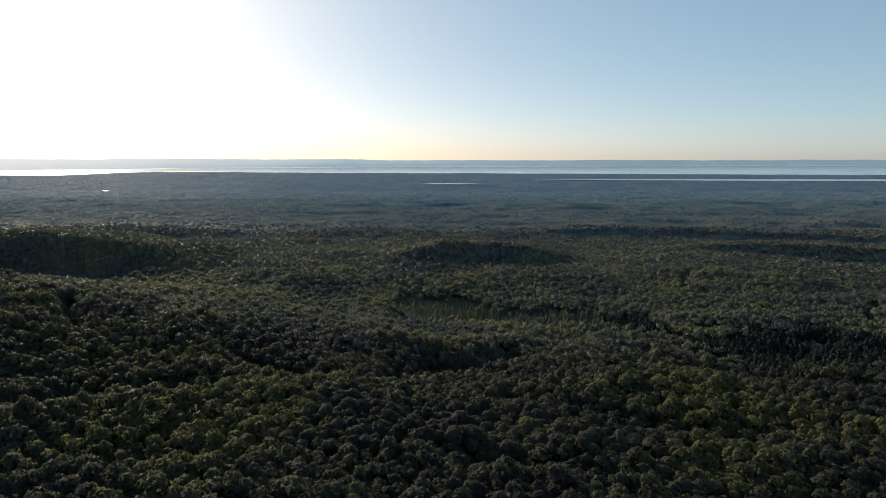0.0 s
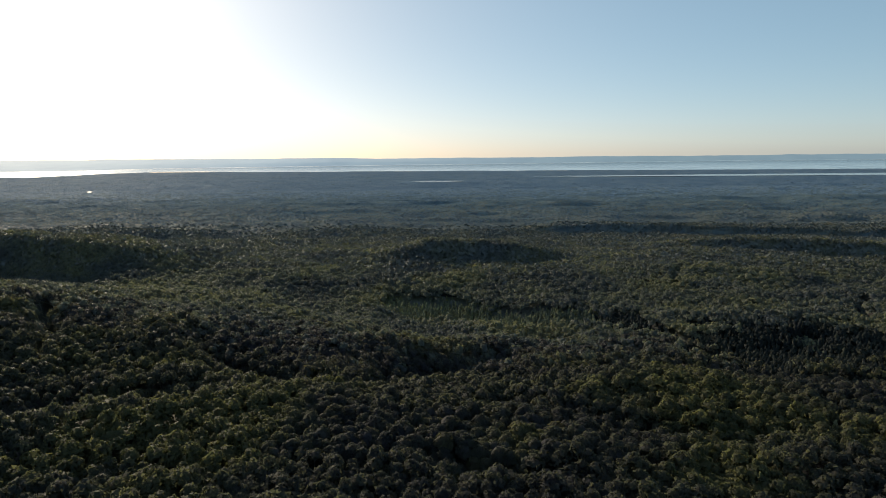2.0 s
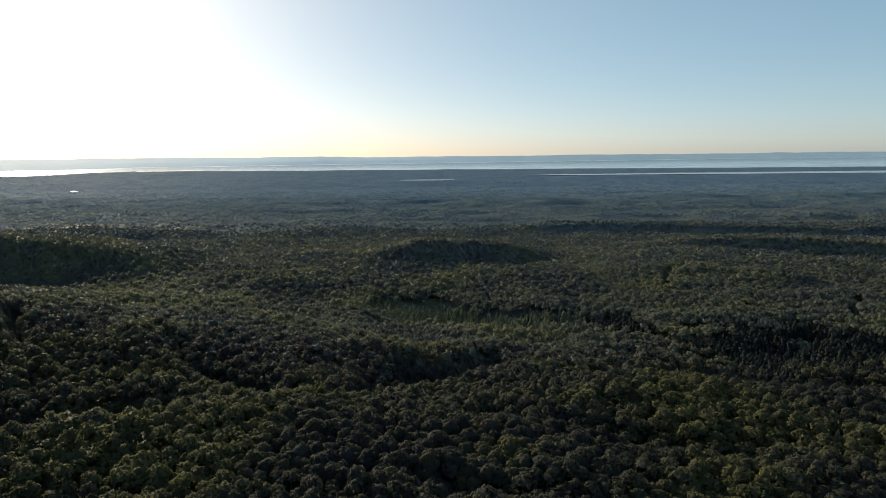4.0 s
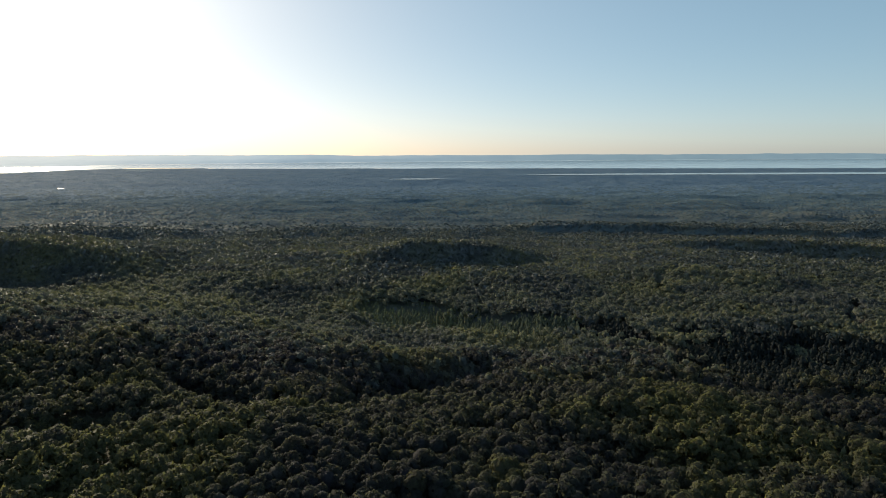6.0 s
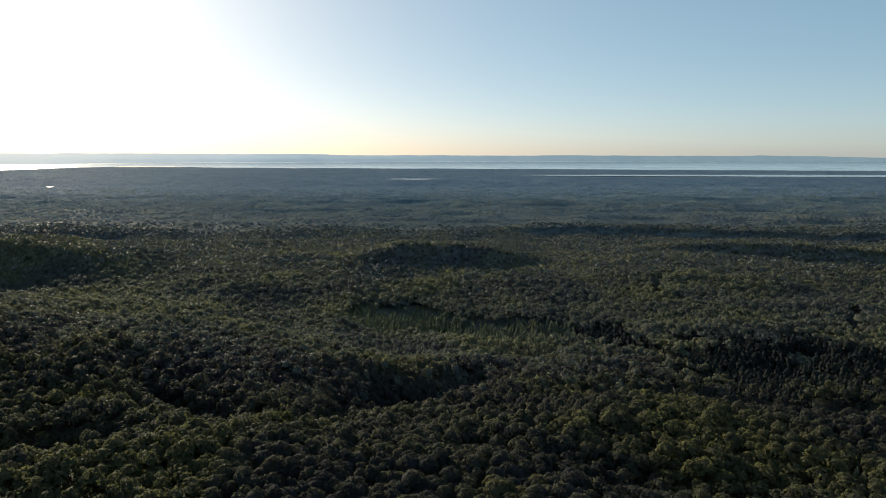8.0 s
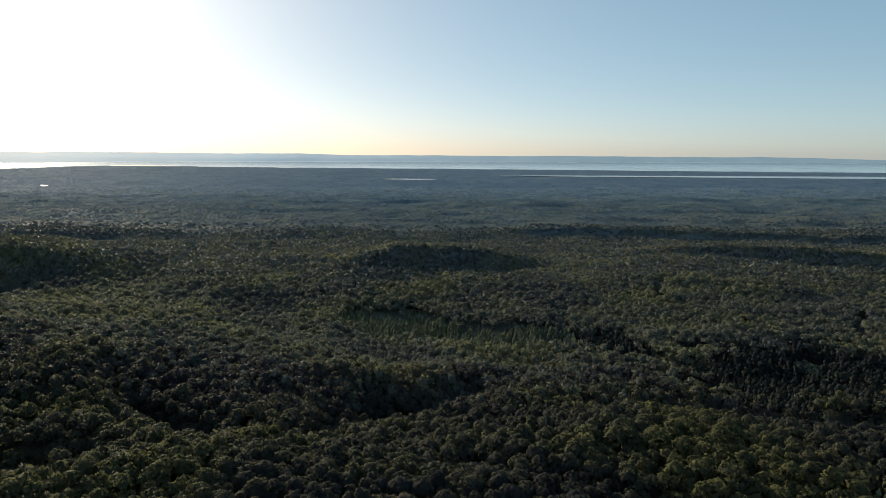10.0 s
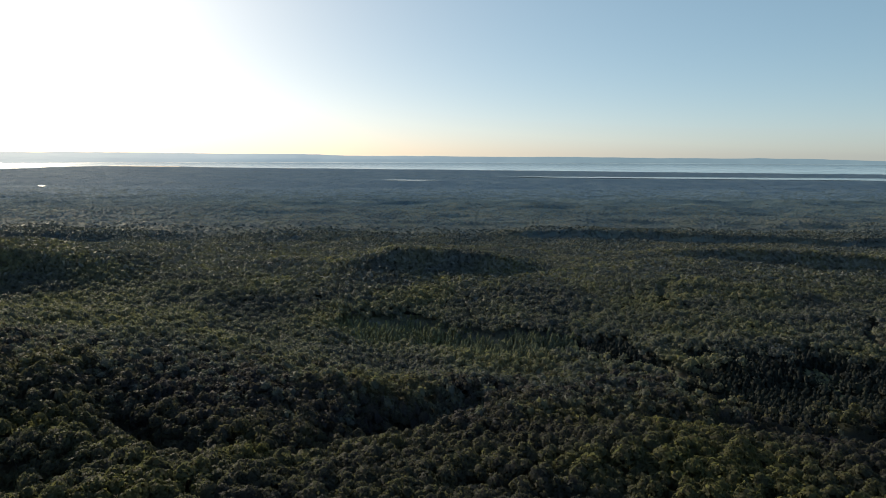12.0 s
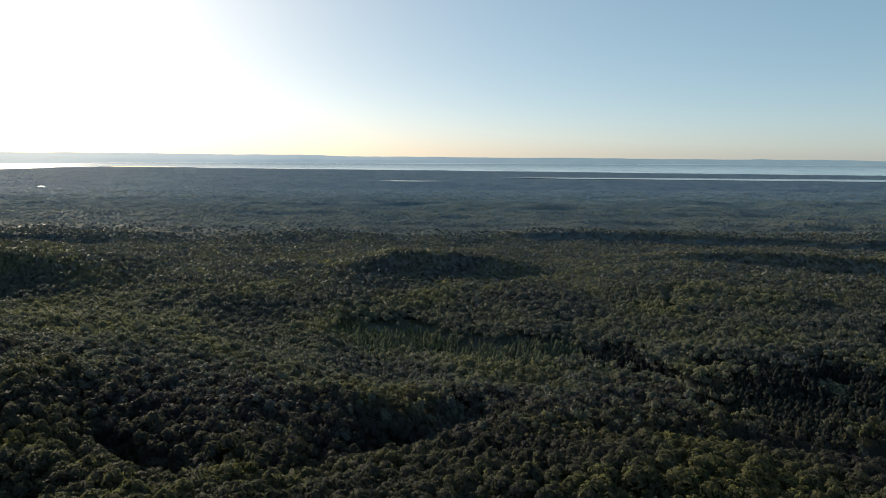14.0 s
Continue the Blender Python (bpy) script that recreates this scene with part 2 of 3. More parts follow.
def canopy(x, y):
    """Height of the treetops."""
    x, y = np.asarray(x, float), np.asarray(y, float)
    u, v = far_coords(x, y)
    d = np.where(v > 900, v + 39, y)
    z = np.interp(d, PROFILE_AT, PROFILE_Z)
    z = z + np.clip(x, -260, 0) * np.interp(y, SLOPE_AT, SLOPE_LEFT) + np.clip(x, 0, 300) * np.interp(y, SLOPE_AT, SLOPE_RIGHT)
    # the near spur and the hollow behind it, the ridge and trough beside the first hollow, and the crease beyond
    z = z + hump(x, y, 72, 256, 60, 22, 5, 35) + hump(x, y, 16, 312, 30, 9, -12, 32) + hump(x, y, -4, 338, 42, 13, 4.5, 22) + hump(x, y, 60, 385, 34, 20, -5)
    z = z + hump(x, y, -102, 190, 46, 12, 4, 34) + hump(x, y, -118, 216, 38, 10, -13, 33) + hump(x, y, -62, 262, 16, 7, -5, 25) + hump(x, y, -26, 266, 20, 7, -4, 50)
    z = z + hump(x, y, -84, 276, 30, 7, -10, -42) + hump(x, y, -122, 296, 26, 10, 4, -38) + hump(x, y, 30, 236, 16, 7, -5, 10)
    z = z + hump(x, y, 140, 258, 70, 24, 3) + hump(x, y, 178, 292, 70, 13, -10, -12) + hump(x, y, 200, 335, 80, 26, -3) + hump(x, y, 84, 200, 26, 8, -5, -20)
    z = z + hump(x, y, 20, 171, 22, 6, -6, -20) + hump(x, y, -182, 302, 36, 6, -7, -62) + hump(x, y, 108, 203, 12, 8, -4)
    z = z + hump(x, y, 220, 545, 70, 50, 4) + hump(x, y, -170, 455, 120, 34, 3)
    z = z + ridge(x, y, -0.12, 606, 0.125, 614, 14, 15, 70, 32) + ridge(x, y, -0.95, 535, -0.56, 540, 25, 36, 80)
    z = z + hump(x, y, -320, 545, 130, 60, -9)
    z = z + ridge(x, y, 0.11, 1000, 0.85, 870, 12, 9, 120) + ridge(x, y, 0.36, 690, 0.85, 600, 12, 11, 70)
    z = z + ridge(x, y, 0.25, 1250, 0.8, 1130, 8, 32, 150) + ridge(x, y, -0.75, 900, -0.45, 930, 10, 25, 150)
    z = z + ridge(x, y, -0.3, 930, -0.1, 960, 6, 25, 150) + ridge(x, y, -0.65, 1350, -0.3, 1420, 6, 45, 200)
    z = z + ridge(x, y, 0.0, 1600, 0.5, 1500, 10, 42, 200) + ridge(x, y, 0.3, 1900, 0.8, 1750, 7, 55, 200)
    z = z + ridge(x, y, -0.60, 3230, -0.42, 3330, 9, 110, 120) + ridge(x, y, 0.16, 2830, 1.3, 2830, 8.5, 240, 60) + ridge(x, y, -0.10, 2712, 0.01, 2712, 7, 170, 60)
    shore = near_shore(u)
    rise = np.clip((v - 2990) / (shore - 2990), 0, 1.5)
    z = z + np.where(rise <= 1, rise * (lake_z(shore) - 0.2), lake_z(shore) - 0.2 - (rise - 1) * 90)
    z = z + value_noise(x / 45, y / 45, 1) * np.interp(y, (500, 2700, 3100), (2.3, 1.6, 0.3)) + value_noise(x / 19, y / 19, 6) * np.interp(y, (600, 1000), (0.9, 0.0)) + value_noise(x / 160, y / 160, 2) * np.interp(y, (300, 900, 2000, 2700, 3100), (1.0, 3.5, 4.0, 1.2, 0.3))
    z = z + value_noise(x / 330, y / 75, 91) * np.interp(y, (1050, 1350, 2300, 2900), (0, 4.5, 4.5, 0)) + value_noise(x / 120, y / 34, 92) * np.interp(y, (850, 1200, 2000, 2700), (0, 3.0, 3.0, 0))
    for p in PONDS:
        w = np.exp(-(pond_share(u, v, p, 25) / 1.15) ** 6)
        z = z * (1 - w) + (p[4] - 0.3) * w
    return z


def steepness(x, y):
    return np.clip(np.abs(canopy(x, y + 5) - canopy(x, y - 5)) / 10, 0, 1.2)


def slope(x, y, reach=4.0):
    """Rise of the canopy along x and y, per metre."""
    gx = (canopy(x + reach, y) - canopy(x - reach, y)) / (2 * reach)
    gy = (canopy(x, y + reach) - canopy(x, y - reach)) / (2 * reach)
    return np.clip(gx, -0.9, 0.9), np.clip(gy, -0.9, 0.9)


def brook_y(x):
    line = np.interp(x, (-60, -35, 0, 19, 47, 80, 104, 119, 139, 175, 420), (530, 523, 516, 508, 485, 464, 460, 447, 423, 405, 440))
    return line + 3 * np.sin(x / 9.0) + 5 * value_noise(x / 11, x * 0, 14)


def marsh(x, y):
    """1 in the wet hollows with thin, pointed trees, 0 in the broadleaf wood."""
    wander = value_noise(x / 25, y / 25, 8) * 12
    brook = np.exp(-((y - brook_y(x) + 30 + wander) / 34) ** 2) * (x > -38 + wander) * (x < 150)
    ragged = wander + 14 * value_noise(x / 9, y / 9, 16)
    swamp = np.exp(-((x - 218) / 80) ** 2 - ((y - 352 + ragged) / 54) ** 2) * (1.15 + 0.35 * value_noise(x / 20, y / 12, 17))
    grove = np.exp(-((x - 202) / 20) ** 2 - ((y - 297) / 9) ** 2) + 0.55 * np.exp(-((x - 140 + wander) / 20) ** 2 - ((y - 208) / 10) ** 2)
    thicket = np.exp(-((x - 133) / 17) ** 2 - ((y - 428) / 22) ** 2)
    return np.clip(np.maximum(np.maximum(brook, swamp), np.maximum(0.9 * grove, thicket)), 0, 1)


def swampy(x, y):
    """1 in the wettest, shaded hollows away from the brook, where the trees are coloured darker."""
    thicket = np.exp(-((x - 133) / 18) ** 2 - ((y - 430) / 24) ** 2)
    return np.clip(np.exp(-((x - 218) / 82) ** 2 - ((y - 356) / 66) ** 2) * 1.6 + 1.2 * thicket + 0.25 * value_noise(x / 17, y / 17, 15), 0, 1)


def clearing(x, y):
    """1 where no tall tree stands: brook, tracks and small gaps."""
    brook = (np.abs(y - brook_y(x) - 1) < 1.8 + 2.6 * value_noise(x / 13, y / 22, 12)) & (x > -32) & (x < 140)
    pool = ((x - 71) / 12) ** 2 + ((y - 415) / 9) ** 2 < 1 + 0.4 * value_noise(x / 5, y / 5, 18)
    gully = (np.abs(x - (-165 - 0.55 * (y - 271) + 3 * np.sin(y / 9.0))) < 3.0) & (y > 258) & (y < 338)
    track = (np.abs(x - (193 + 0.63 * (y - 511) + 4 * np.sin(y / 9.0))) < 3.5) & (y > 505) & (y < 596)
    ride = (np.abs(x - (288 + 0.7 * (y - 415) + 3 * np.sin(y / 7.0))) < 4.5) & (y > 408) & (y < 466)
    gaps = value_noise(x / 9, y / 9, 61) > 0.9
    return brook | pool | gully | track | ride | (gaps & (y < 600))


def ground_z(x, y):
    return canopy(x, y) - 11.0


# ---- mesh tools ----
def mesh_from(name, verts, faces, smooth=True, normals=None):
    """A mesh from arrays of vertices and equal-sided faces, and the way its leaves face."""
    verts, faces = np.asarray(verts, np.float32), np.asarray(faces, np.int32)
    me = bpy.data.meshes.new(name)
    n, k = faces.shape
    me.vertices.add(len(verts))
    me.vertices.foreach_set("co", verts.ravel())
    me.loops.add(n * k)
    me.loops.foreach_set("vertex_index", faces.ravel())
    me.polygons.add(n)
    me.polygons.foreach_set("loop_start", np.arange(0, n * k, k, dtype=np.int32))
    me.polygons.foreach_set("loop_total", np.full(n, k, np.int32))
    if smooth:
        me.polygons.foreach_set("use_smooth", np.ones(n, bool))
    me.update(calc_edges=True)
    if normals is not None:
        me.normals_split_custom_set_from_vertices(np.asarray(normals, np.float32))
    return me


def ball(level):
    """Vertices and triangles of an octahedron (0) or icosahedron (1)."""
    bm = bmesh.new()
    if level == 0:
        v = [bm.verts.new(p) for p in ((1, 0, 0), (0, 1, 0), (-1, 0, 0), (0, -1, 0), (0, 0, 1), (0, 0, -1))]
        for i in range(4):
            bm.faces.new((v[i], v[(i + 1) % 4], v[4]))
            bm.faces.new((v[(i + 1) % 4], v[i], v[5]))
    else:
        bmesh.ops.create_icosphere(bm, subdivisions=level, radius=1.0)
    bm.verts.index_update()
    out = np.array([v.co[:] for v in bm.verts]), np.array([[v.index for v in f.verts] for f in bm.faces])
    bm.free()
    return out


def turned(rng):
    q = rng.normal(size=4)
    w, x, y, z = q / np.linalg.norm(q)
    return np.array([[1 - 2 * (y * y + z * z), 2 * (x * y - z * w), 2 * (x * z + y * w)],
                     [2 * (x * y + z * w), 1 - 2 * (x * x + z * z), 2 * (y * z - x * w)],
                     [2 * (x * z - y * w), 2 * (y * z + x * w), 1 - 2 * (x * x + y * y)]])


def lumpy_crown(rng, level, radius, height, base, lumps=11, low=-0.35, swell=0.34, spread_cos=0.80, rough=0.03):
    """A crown as one skin of rounded leaf masses, open below."""
    bm = bmesh.new()
    bmesh.ops.create_icosphere(bm, subdivisions=level, radius=1.0)
    bmesh.ops.delete(bm, geom=[v for v in bm.verts if v.co.z < low - 0.15], context='VERTS')
    bm.verts.index_update()
    v = np.array([p.co[:] for p in bm.verts]) @ pose(0, 0, 0, 0, 0, rng.uniform(0, 360)).to_3x3()
    f = np.array([[p.index for p in q.verts] for q in bm.faces])
    bm.free()
    v = np.asarray(v, float)
    grow = np.zeros(len(v))
    for i in range(lumps):
        up = 1 - 1.3 * (i + 0.5) / lumps
        a = i * 2.399963 + rng.uniform(-0.5, 0.5)
        side = math.sqrt(max(0.0, 1 - up * up))
        d = v @ np.array([side * math.cos(a), side * math.sin(a), up])
        grow = np.maximum(grow, rng.uniform(0.6, 1.1) * np.sqrt(np.clip((d - spread_cos) / (1 - spread_cos), 0, 1)))
    v = v * (1 - swell * 0.7 + swell * grow + rng.uniform(-rough, rough, len(v)))[:, None]
    v = v * np.array([radius * rng.uniform(0.88, 1.12), radius * rng.uniform(0.88, 1.12), height * 0.55])
    return v + np.array([rng.uniform(-0.2, 0.2), rng.uniform(-0.2, 0.2), base + height * 0.45]), f


def leaf_normals(v, centre, own, share=0.65):
    """Leaves face out of the whole crown as much as out of their own clump."""
    d = v - np.asarray(centre, float)
    d = d / np.maximum(np.linalg.norm(d, axis=1, keepdims=True), 1e-6)
    n = share * d + (1 - share) * own
    return n / np.maximum(np.linalg.norm(n, axis=1, keepdims=True), 1e-6)


def face_normals(v, f):
    """Smooth normals of a triangle soup."""
    n = np.zeros_like(v)
    c = np.cross(v[f[:, 1]] - v[f[:, 0]], v[f[:, 2]] - v[f[:, 0]])
    for k in range(3):
        np.add.at(n, f[:, k], c)
    return n / np.maximum(np.linalg.norm(n, axis=1, keepdims=True), 1e-9)


def leafy(v, f, share=0.65, centre=None, upward=0.0):
    """A plant's vertices and faces with its normals."""
    if centre is None:
        centre = (0, 0, v[:, 2].max() * 0.62)
    n = leaf_normals(v, centre, face_normals(v, f), share) + np.array([0, 0, upward])
    return v, f, n / np.linalg.norm(n, axis=1, keepdims=True), np.zeros(len(f), int)


SPRAY = np.array([[-0.55, -0.12, 0.0], [-0.05, -0.42, 0.08], [0.55, 0.05, 0.0], [0.0, 0.42, 0.08]])
TUFT = np.array([[-0.52, -0.3, 0.0], [0.56, -0.12, 0.0], [0.0, 0.5, 0.08]])


def dome_crown(rng, level, lumps, sprays, spray, radius, height, base, rough=0.05, leaf=SPRAY):
    """A full round crown: many leaf sprays on the rounded masses of its outline, round a lumpy body of leaves."""
    v, f = lumpy_crown(rng, level, radius * 0.86, height * 0.93, base, lumps, -0.2, 0.3, 0.8, rough)
    mid = np.array([0, 0, base + height * 0.35])
    n = leaf_normals(v, mid, face_normals(v, f), 0.4)
    skin, sf = lumpy_crown(rng, 4, radius, height, base, lumps, -0.1, 0.46, 0.82, 0.02)
    own = face_normals(skin, sf)
    vs, fs, ns, count = [v], [f], [n], len(v)
    for k in rng.integers(len(skin), size=sprays):
        d = own[k] + 0.5 * rng.normal(size=3)
        q = Vector(d).to_track_quat('Z', 'Y').to_matrix() @ pose(0, 0, 0, 0, 0, rng.uniform(0, 360)).to_3x3()
        vs.append(skin[k] - own[k] * rng.uniform(0.0, 0.25) + (leaf * spray * rng.uniform(0.6, 1.35)) @ np.array(q).T)
        fs.append(np.array([[0, 1, 2], [0, 2, 3]])[:len(leaf) - 2] + count)
        out = skin[k] - mid
        face = 0.5 * own[k] + 0.25 * out / np.linalg.norm(out) + 0.25 * d / np.linalg.norm(d)
        ns.append(np.repeat(face[None] / np.linalg.norm(face), len(leaf), 0))
        count += len(leaf)
    kinds = np.concatenate([np.zeros(len(f), int), np.ones((len(leaf) - 2) * sprays, int)])
    return np.vstack(vs), np.vstack(fs), np.vstack(ns), kinds


def cap_crown(rng, sides, radius, height, base, upward=0.5, share=0.6):
    """A small far-off crown: a rounded cap of leaves."""
    a = np.arange(sides) * 6.28319 / sides + rng.uniform(0, 6.28)
    out = rng.uniform(0.8, 1.2, sides) * radius
    low = np.stack([out * np.cos(a), out * np.sin(a), np.full(sides, base)], -1)
    mid = np.stack([0.78 * out * np.cos(a + 0.3), 0.78 * out * np.sin(a + 0.3), base + height * rng.uniform(0.55, 0.8, sides)], -1)
    v = np.vstack([low, mid, [[rng.uniform(-0.2, 0.2) * radius, rng.uniform(-0.2, 0.2) * radius, base + height]]])
    f = []
    for i in range(sides):
        j = (i + 1) % sides
        f += [(i, j, sides + i), (j, sides + j, sides + i), (sides + i, sides + j, 2 * sides)]
    return leafy(v, np.array(f), share, (0, 0, base + 0.1 * height), upward)


def low_cap(rng, sides, radius, height, base):
    """A low swelling of a closed, far-off canopy."""
    a = np.arange(sides) * 6.28319 / sides + rng.uniform(0, 6.28)
    out = rng.uniform(0.75, 1.25, sides) * radius
    v = np.vstack([np.stack([out * np.cos(a), out * np.sin(a), np.full(sides, base)], -1), [[0, 0, base + height]]])
    return leafy(v, np.array([(i, (i + 1) % sides, sides) for i in range(sides)]), 0.5, (0, 0, base - 2), 0.4)


def with_trunk(crown, trunk):
    v, f, n, kinds = crown
    tv, tf = trunk
    return np.vstack([v, tv]), np.vstack([f, tf + len(v)]), np.vstack([n, face_normals(tv, tf)]), np.concatenate([kinds, np.full(len(tf), 2)])


def lifted(crown, upward):
    """Leaves that lie flatter, as on closed canopies."""
    v, f, n, kinds = crown
    n = n + np.array([0, 0, upward])
    return v, f, n / np.linalg.norm(n, axis=1, keepdims=True), kinds


def tube(points, radii, sides=5):
    """A tapered limb along points."""
    vs, fs = [], []
    for i, (p, r) in enumerate(zip(points, radii)):
        d = Vector(points[min(i + 1, len(points) - 1)]) - Vector(points[max(i - 1, 0)])
        x = d.orthogonal().normalized()
        y = d.cross(x).normalized()
        for k in range(sides):
            a = 6.28319 * k / sides
            vs.append(tuple(Vector(p) + x * (r * math.cos(a)) + y * (r * math.sin(a))))
    for i in range(len(points) - 1):
        for k in range(sides):
            a, b = i * sides + k, i * sides + (k + 1) % sides
            fs += [(a, b, b + sides), (a, b + sides, a + sides)]
    return np.array(vs), np.array(fs)


def joined(pieces):
    vs, fs, n = [], [], 0
    for v, f in pieces:
        vs.append(v)
        fs.append(f + n)
        n += len(v)
    return np.vstack(vs), np.vstack(fs)


def spread(name, templates, x, y, z, scale, stretch, rng, *mats, tint=None, lean=None):
    """One mesh of many plants, each one of the templates, turned and scaled on its spot; tint: which of the materials each one has;
    lean: the slope that a closed canopy follows."""
    which = rng.integers(len(templates), size=len(x))
    vs, fs, ns, ks, n = [], [], [], [], 0
    for k, (tv, tf, tn, tk) in enumerate(templates):
        pick = np.nonzero(which == k)[0]
        if not len(pick):
            continue
        a = rng.uniform(0, 6.28319, len(pick))
        c, s = np.cos(a)[:, None], np.sin(a)[:, None]
        sc = scale[pick][:, None]
        px = (tv[None, :, 0] * c - tv[None, :, 1] * s) * sc + x[pick][:, None]
        py = (tv[None, :, 0] * s + tv[None, :, 1] * c) * sc + y[pick][:, None]
        pz = tv[None, :, 2] * sc * stretch[pick][:, None] + z[pick][:, None]
        nx, ny, nz = tn[None, :, 0] * c - tn[None, :, 1] * s, tn[None, :, 0] * s + tn[None, :, 1] * c, tn[None, :, 2] + 0 * c
        if lean is not None:
            gx, gy = lean[0][pick][:, None], lean[1][pick][:, None]
            pz = pz + gx * (px - x[pick][:, None]) + gy * (py - y[pick][:, None])
            nx, ny = nx - gx * nz, ny - gy * nz
            size = np.sqrt(nx * nx + ny * ny + nz * nz)
            nx, ny, nz = nx / size, ny / size, nz / size
        vs.append(np.stack([px, py, pz], -1).reshape(-1, 3))
        ns.append(np.stack([nx, ny, nz], -1).reshape(-1, 3))
        fs.append((tf[None] + (np.arange(len(pick)) * len(tv))[:, None, None]).reshape(-1, 3) + n)
        ks.append(np.tile(tk, len(pick)) if tint is None else np.repeat(tint[pick], len(tf)))
        n += len(tv) * len(pick)
    me = mesh_from(name, np.vstack(vs), np.vstack(fs), normals=np.vstack(ns))
    for m in mats:
        me.materials.append(m)
    me.polygons.foreach_set("material_index", np.concatenate(ks).astype(np.int32))
    return new(name, me)


def spots(rng, near, beyond, step):
    """Jittered places in the country ahead between two distances."""
    ys = np.arange(near, beyond, step)
    xs = np.arange(-0.8 * beyond, 0.86 * beyond, step)
    gx, gy = np.meshgrid(xs, ys)
    gx = gx + (np.arange(len(ys)) % 2)[:, None] * step * 0.5
    gx, gy = gx.ravel(), gy.ravel()
    gx = gx + rng.uniform(-0.38, 0.38, len(gx)) * step
    gy = gy + rng.uniform(-0.38, 0.38, len(gy)) * step
    keep = (gx > -0.725 * gy - 6) & (gx < np.maximum(np.maximum(0.74 * gy, 0.79 * gy - 20), 0.81 * gy - 50) + 12)
    return gx[keep], gy[keep]


def part(name, me, parent, label=""):
    ob = new(name, me)
    ob.parent = parent
    return tagged(ob, label)


# ---- ground, one sheet to the horizon ----
def build_ground():
    rings = np.concatenate([[0.02], np.geomspace(30, 5250, 172)])
    sectors = 240
    a = np.linspace(0, 2 * math.pi, sectors, endpoint=False)
    r, t = np.meshgrid(rings, a, indexing="ij")
    x, y = r * np.sin(t), 40 + r * np.cos(t)
    x, y = x.ravel(), y.ravel()
    verts = np.stack([x, y, ground_z(x, y)], -1)
    i, k = np.meshgrid(np.arange(len(rings) - 1), np.arange(sectors), indexing="ij")
    i, k, l = i.ravel(), k.ravel(), ((k + 1) % sectors).ravel()
    quads = np.stack([i * sectors + k, i * sectors + l, (i + 1) * sectors + l, (i + 1) * sectors + k], -1)[:, ::-1]
    me = mesh_from("ground", verts, quads)
    me.materials.append(floor_mat)
    tagged(new("ground", me), "dark mossy forest floor rolling away to the horizon", "ground", kind="structure")


build_ground()


# ---- lake, ponds and the far shore ----
def strip(name, near, beyond, u0, u1, z, mat, label, category, cols=120, rows=6, kind="structure"):
    """A sheet between two shore lines, each a distance by share u."""
    u = np.linspace(u0, u1, cols)
    a, b = near(u), beyond(u)
    vs = []
    for k in range(rows):
        v = a + (b - a) * k / (rows - 1)
        x, y = far_place(u, v)
        vs.append(np.stack([x, y, z(u, v, k / (rows - 1))], -1))
    verts = np.vstack(vs)
    i, k = np.meshgrid(np.arange(rows - 1), np.arange(cols - 1), indexing="ij")
    i, k = i.ravel(), k.ravel()
    quads = np.stack([i * cols + k, i * cols + k + 1, (i + 1) * cols + k + 1, (i + 1) * cols + k], -1)
    me = mesh_from(name, verts, quads)
    me.materials.append(mat)
    return tagged(new(name, me), label, category, kind=kind)


def far_shore(u):
    return np.interp(u, (-0.8, -0.62, -0.5, -0.2, 0.1, 0.4, 0.8), (3820, 3960, 4220, 4500, 4720, 4950, 5020))


strip("lake", lambda u: near_shore(u) - 12, lambda u: far_shore(u) + 60, -0.95, 0.95, lambda u, v, k: lake_z(v), water_mat,
      "broad calm lake glittering under the low sun", "lake")
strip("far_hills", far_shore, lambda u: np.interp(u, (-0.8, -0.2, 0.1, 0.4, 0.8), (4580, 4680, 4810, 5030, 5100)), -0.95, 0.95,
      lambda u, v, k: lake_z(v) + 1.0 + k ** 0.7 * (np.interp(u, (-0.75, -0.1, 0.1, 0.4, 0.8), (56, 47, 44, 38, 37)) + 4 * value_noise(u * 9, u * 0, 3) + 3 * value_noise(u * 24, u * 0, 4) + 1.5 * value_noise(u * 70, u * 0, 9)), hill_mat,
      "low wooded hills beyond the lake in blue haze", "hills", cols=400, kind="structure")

# ---- trees ----
rng = np.random.default_rng(7)


def tree_meshes(k):
    """One kind of broadleaf tree: trunk with limbs, and a crown of leaf clumps."""
    height = 11.5 + rng.uniform(-0.6, 0.6)
    radius = 2.1 + rng.uniform(-0.35, 0.5)
    base = height - 6.2
    trunk = [tube([(0, 0, -1.0), (0.05, 0, 2.5), (0.1, 0.1, base + 1.5), (0, 0.1, height - 2)], [0.24, 0.18, 0.13, 0.05], 6)]
    for j in range(5):
        a, z = j * 1.3 + rng.uniform(-0.3, 0.3), base + 0.4 + 0.7 * j
        trunk.append(tube([(0.08, 0.08, z), (0.9 * math.cos(a), 0.9 * math.sin(a), z + 0.8), (1.8 * math.cos(a), 1.8 * math.sin(a), z + 1.9)], [0.08, 0.05, 0.02], 4))
    tv, tf = joined(trunk)
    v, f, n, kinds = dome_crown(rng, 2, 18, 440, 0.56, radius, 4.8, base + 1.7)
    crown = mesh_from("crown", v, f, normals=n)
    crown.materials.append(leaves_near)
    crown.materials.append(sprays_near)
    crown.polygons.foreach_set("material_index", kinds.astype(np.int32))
    stem = mesh_from("trunk", tv, tf)
    stem.materials.append(bark)
    return stem, crown


